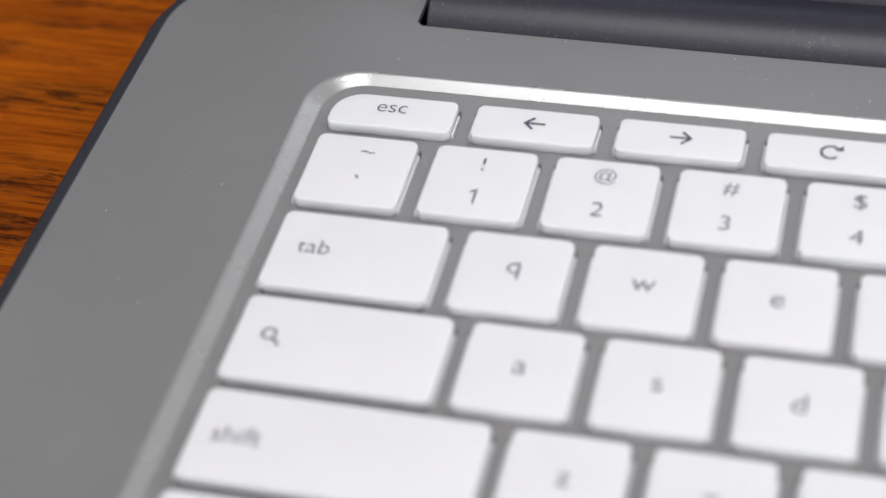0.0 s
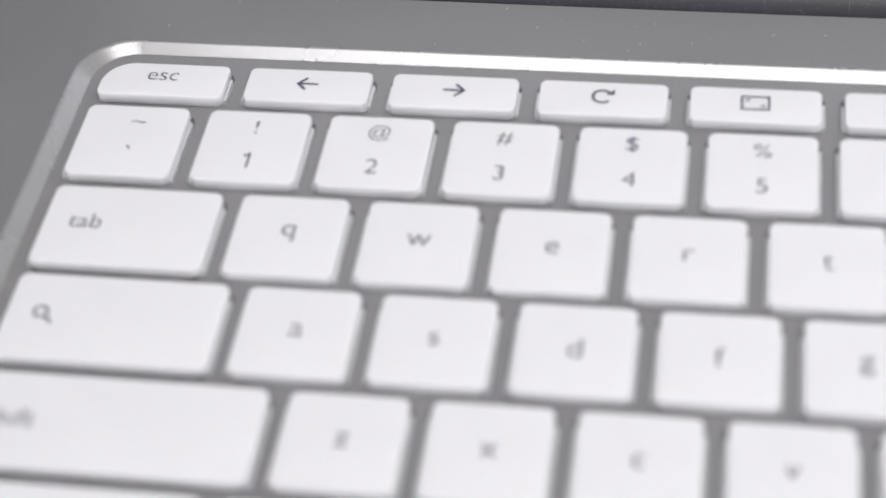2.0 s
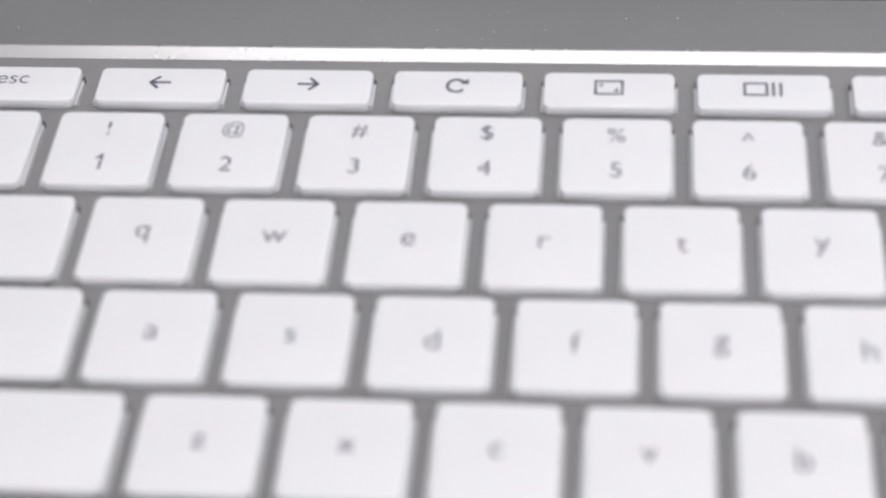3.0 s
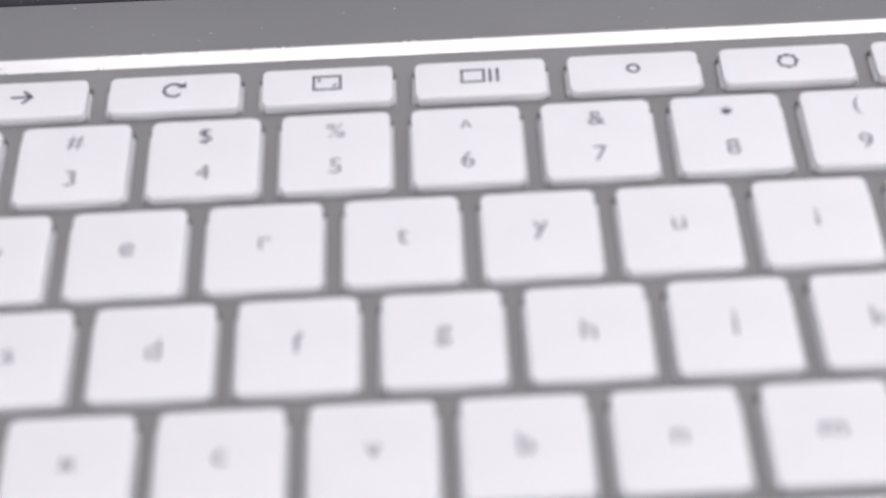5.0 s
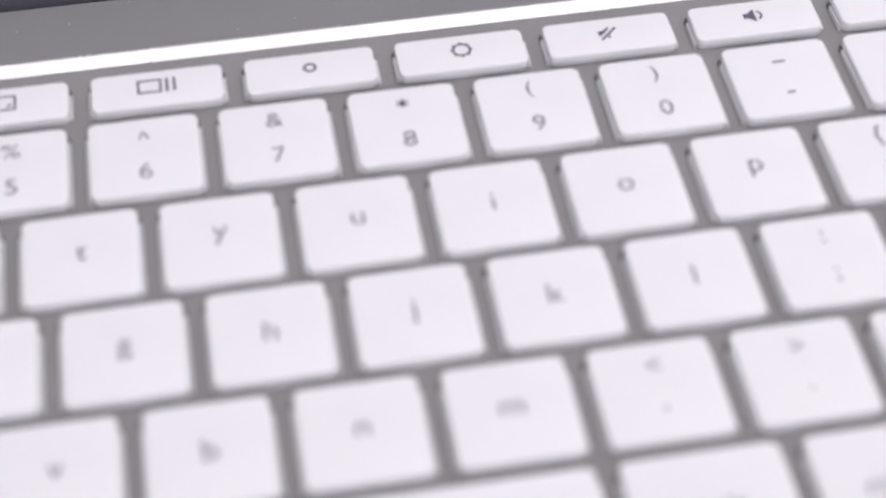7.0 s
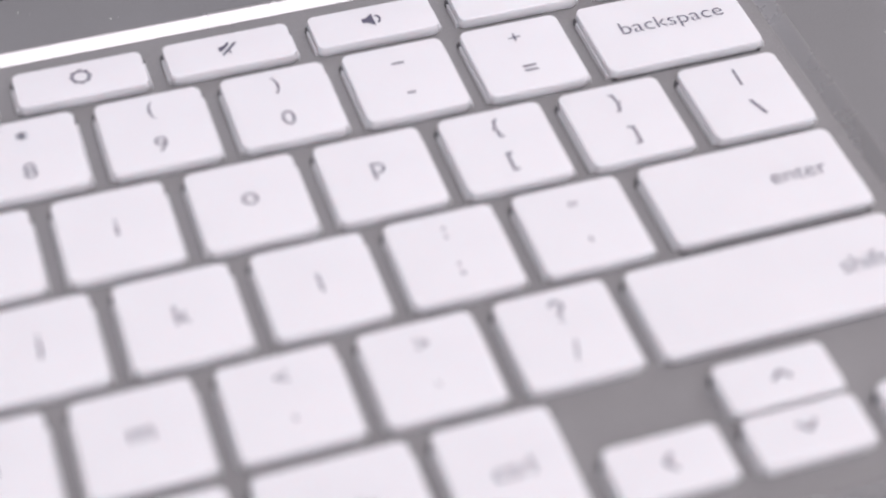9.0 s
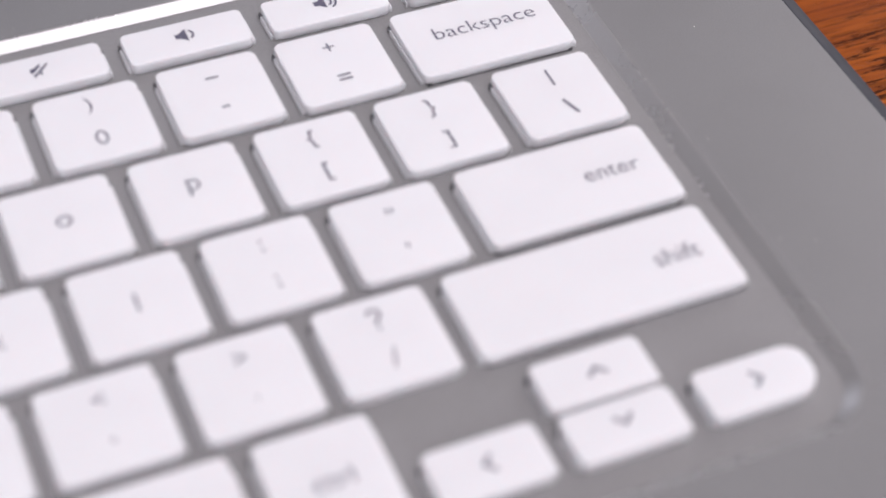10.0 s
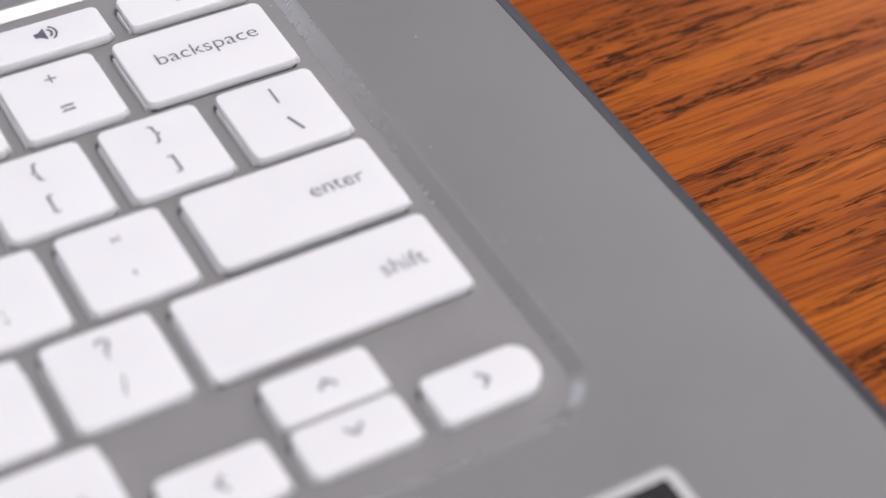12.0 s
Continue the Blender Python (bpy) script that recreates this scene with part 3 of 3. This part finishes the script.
icon(k, "up", 237.7, -66.7)
k = add_key(229.3, 245.2, -80.0, -71.9)
say(k, "a small down arrow, half as deep as the others")
icon(k, "down", 237.4, -75.3)
k = add_key(248.6, 264.9, -79.9, -71.7, (1.3, 3.8, 3.0, 1.3))
say(k, "a small right arrow, half as deep as the others")
icon(k, "right", 256.8, -75.6)

# sticker on the palm rest
bm = bmesh.new()
loft(bm, [[at(x, y, z) for x, y in round_rect(249.9 + i, 271.2 - i, -126.4 + i, -98.7 - i, (1.6,) * 4, 5)] for z, i in ((DECK_Z + 0.005, 0), (DECK_Z + 0.12, 0), (DECK_Z + 0.16, 0.15), (DECK_Z + 0.16, 0.2))], True, True)
sticker = part("sticker", bm, M_BORDER, laptop, "dark sticker with a white border")
bm = bmesh.new()
loft(bm, [[at(x, y, z) for x, y in round_rect(251.6, 269.5, -124.7, -100.4, (0.5,) * 4, 3)] for z in (DECK_Z + 0.1, DECK_Z + 0.2)], True, True)
part("sticker_print", bm, M_PANEL, sticker)

# dust on the deck and in the key well
rng = random.Random(5)
bm = bmesh.new()
for i in range(150):
    if i < 70:
        x, y, z = rng.uniform(-42, 299), rng.uniform(29, 40.5), DECK_Z
    elif i < 110:
        x, y, z = rng.choice((rng.uniform(-42, -16), rng.uniform(273, 299))), rng.uniform(-90, 30), DECK_Z
    else:
        x, y, z = rng.choice((rng.uniform(-11, -9), rng.uniform(265.5, 268), rng.uniform(230, 268))), rng.uniform(-84, 20), WELL_Z
    r = rng.choice((0.04, 0.05, 0.06, 0.09))
    got = bmesh.ops.create_icosphere(bm, subdivisions=1, radius=1.0)
    turn = Matrix.Rotation(rng.uniform(0, 3.1), 4, "Z") @ Matrix.Diagonal((r * rng.uniform(1, 2.2) * MM, r * MM, r * 0.6 * MM, 1))
    bmesh.ops.transform(bm, matrix=Matrix.Translation(at(x, y, z + r * 0.4)) @ turn, verts=got["verts"])
tagged(new("dust", mesh_of("dust", bm, M_DUST)), "pale specks of dust lying on the laptop", "dust", kind="stuff")
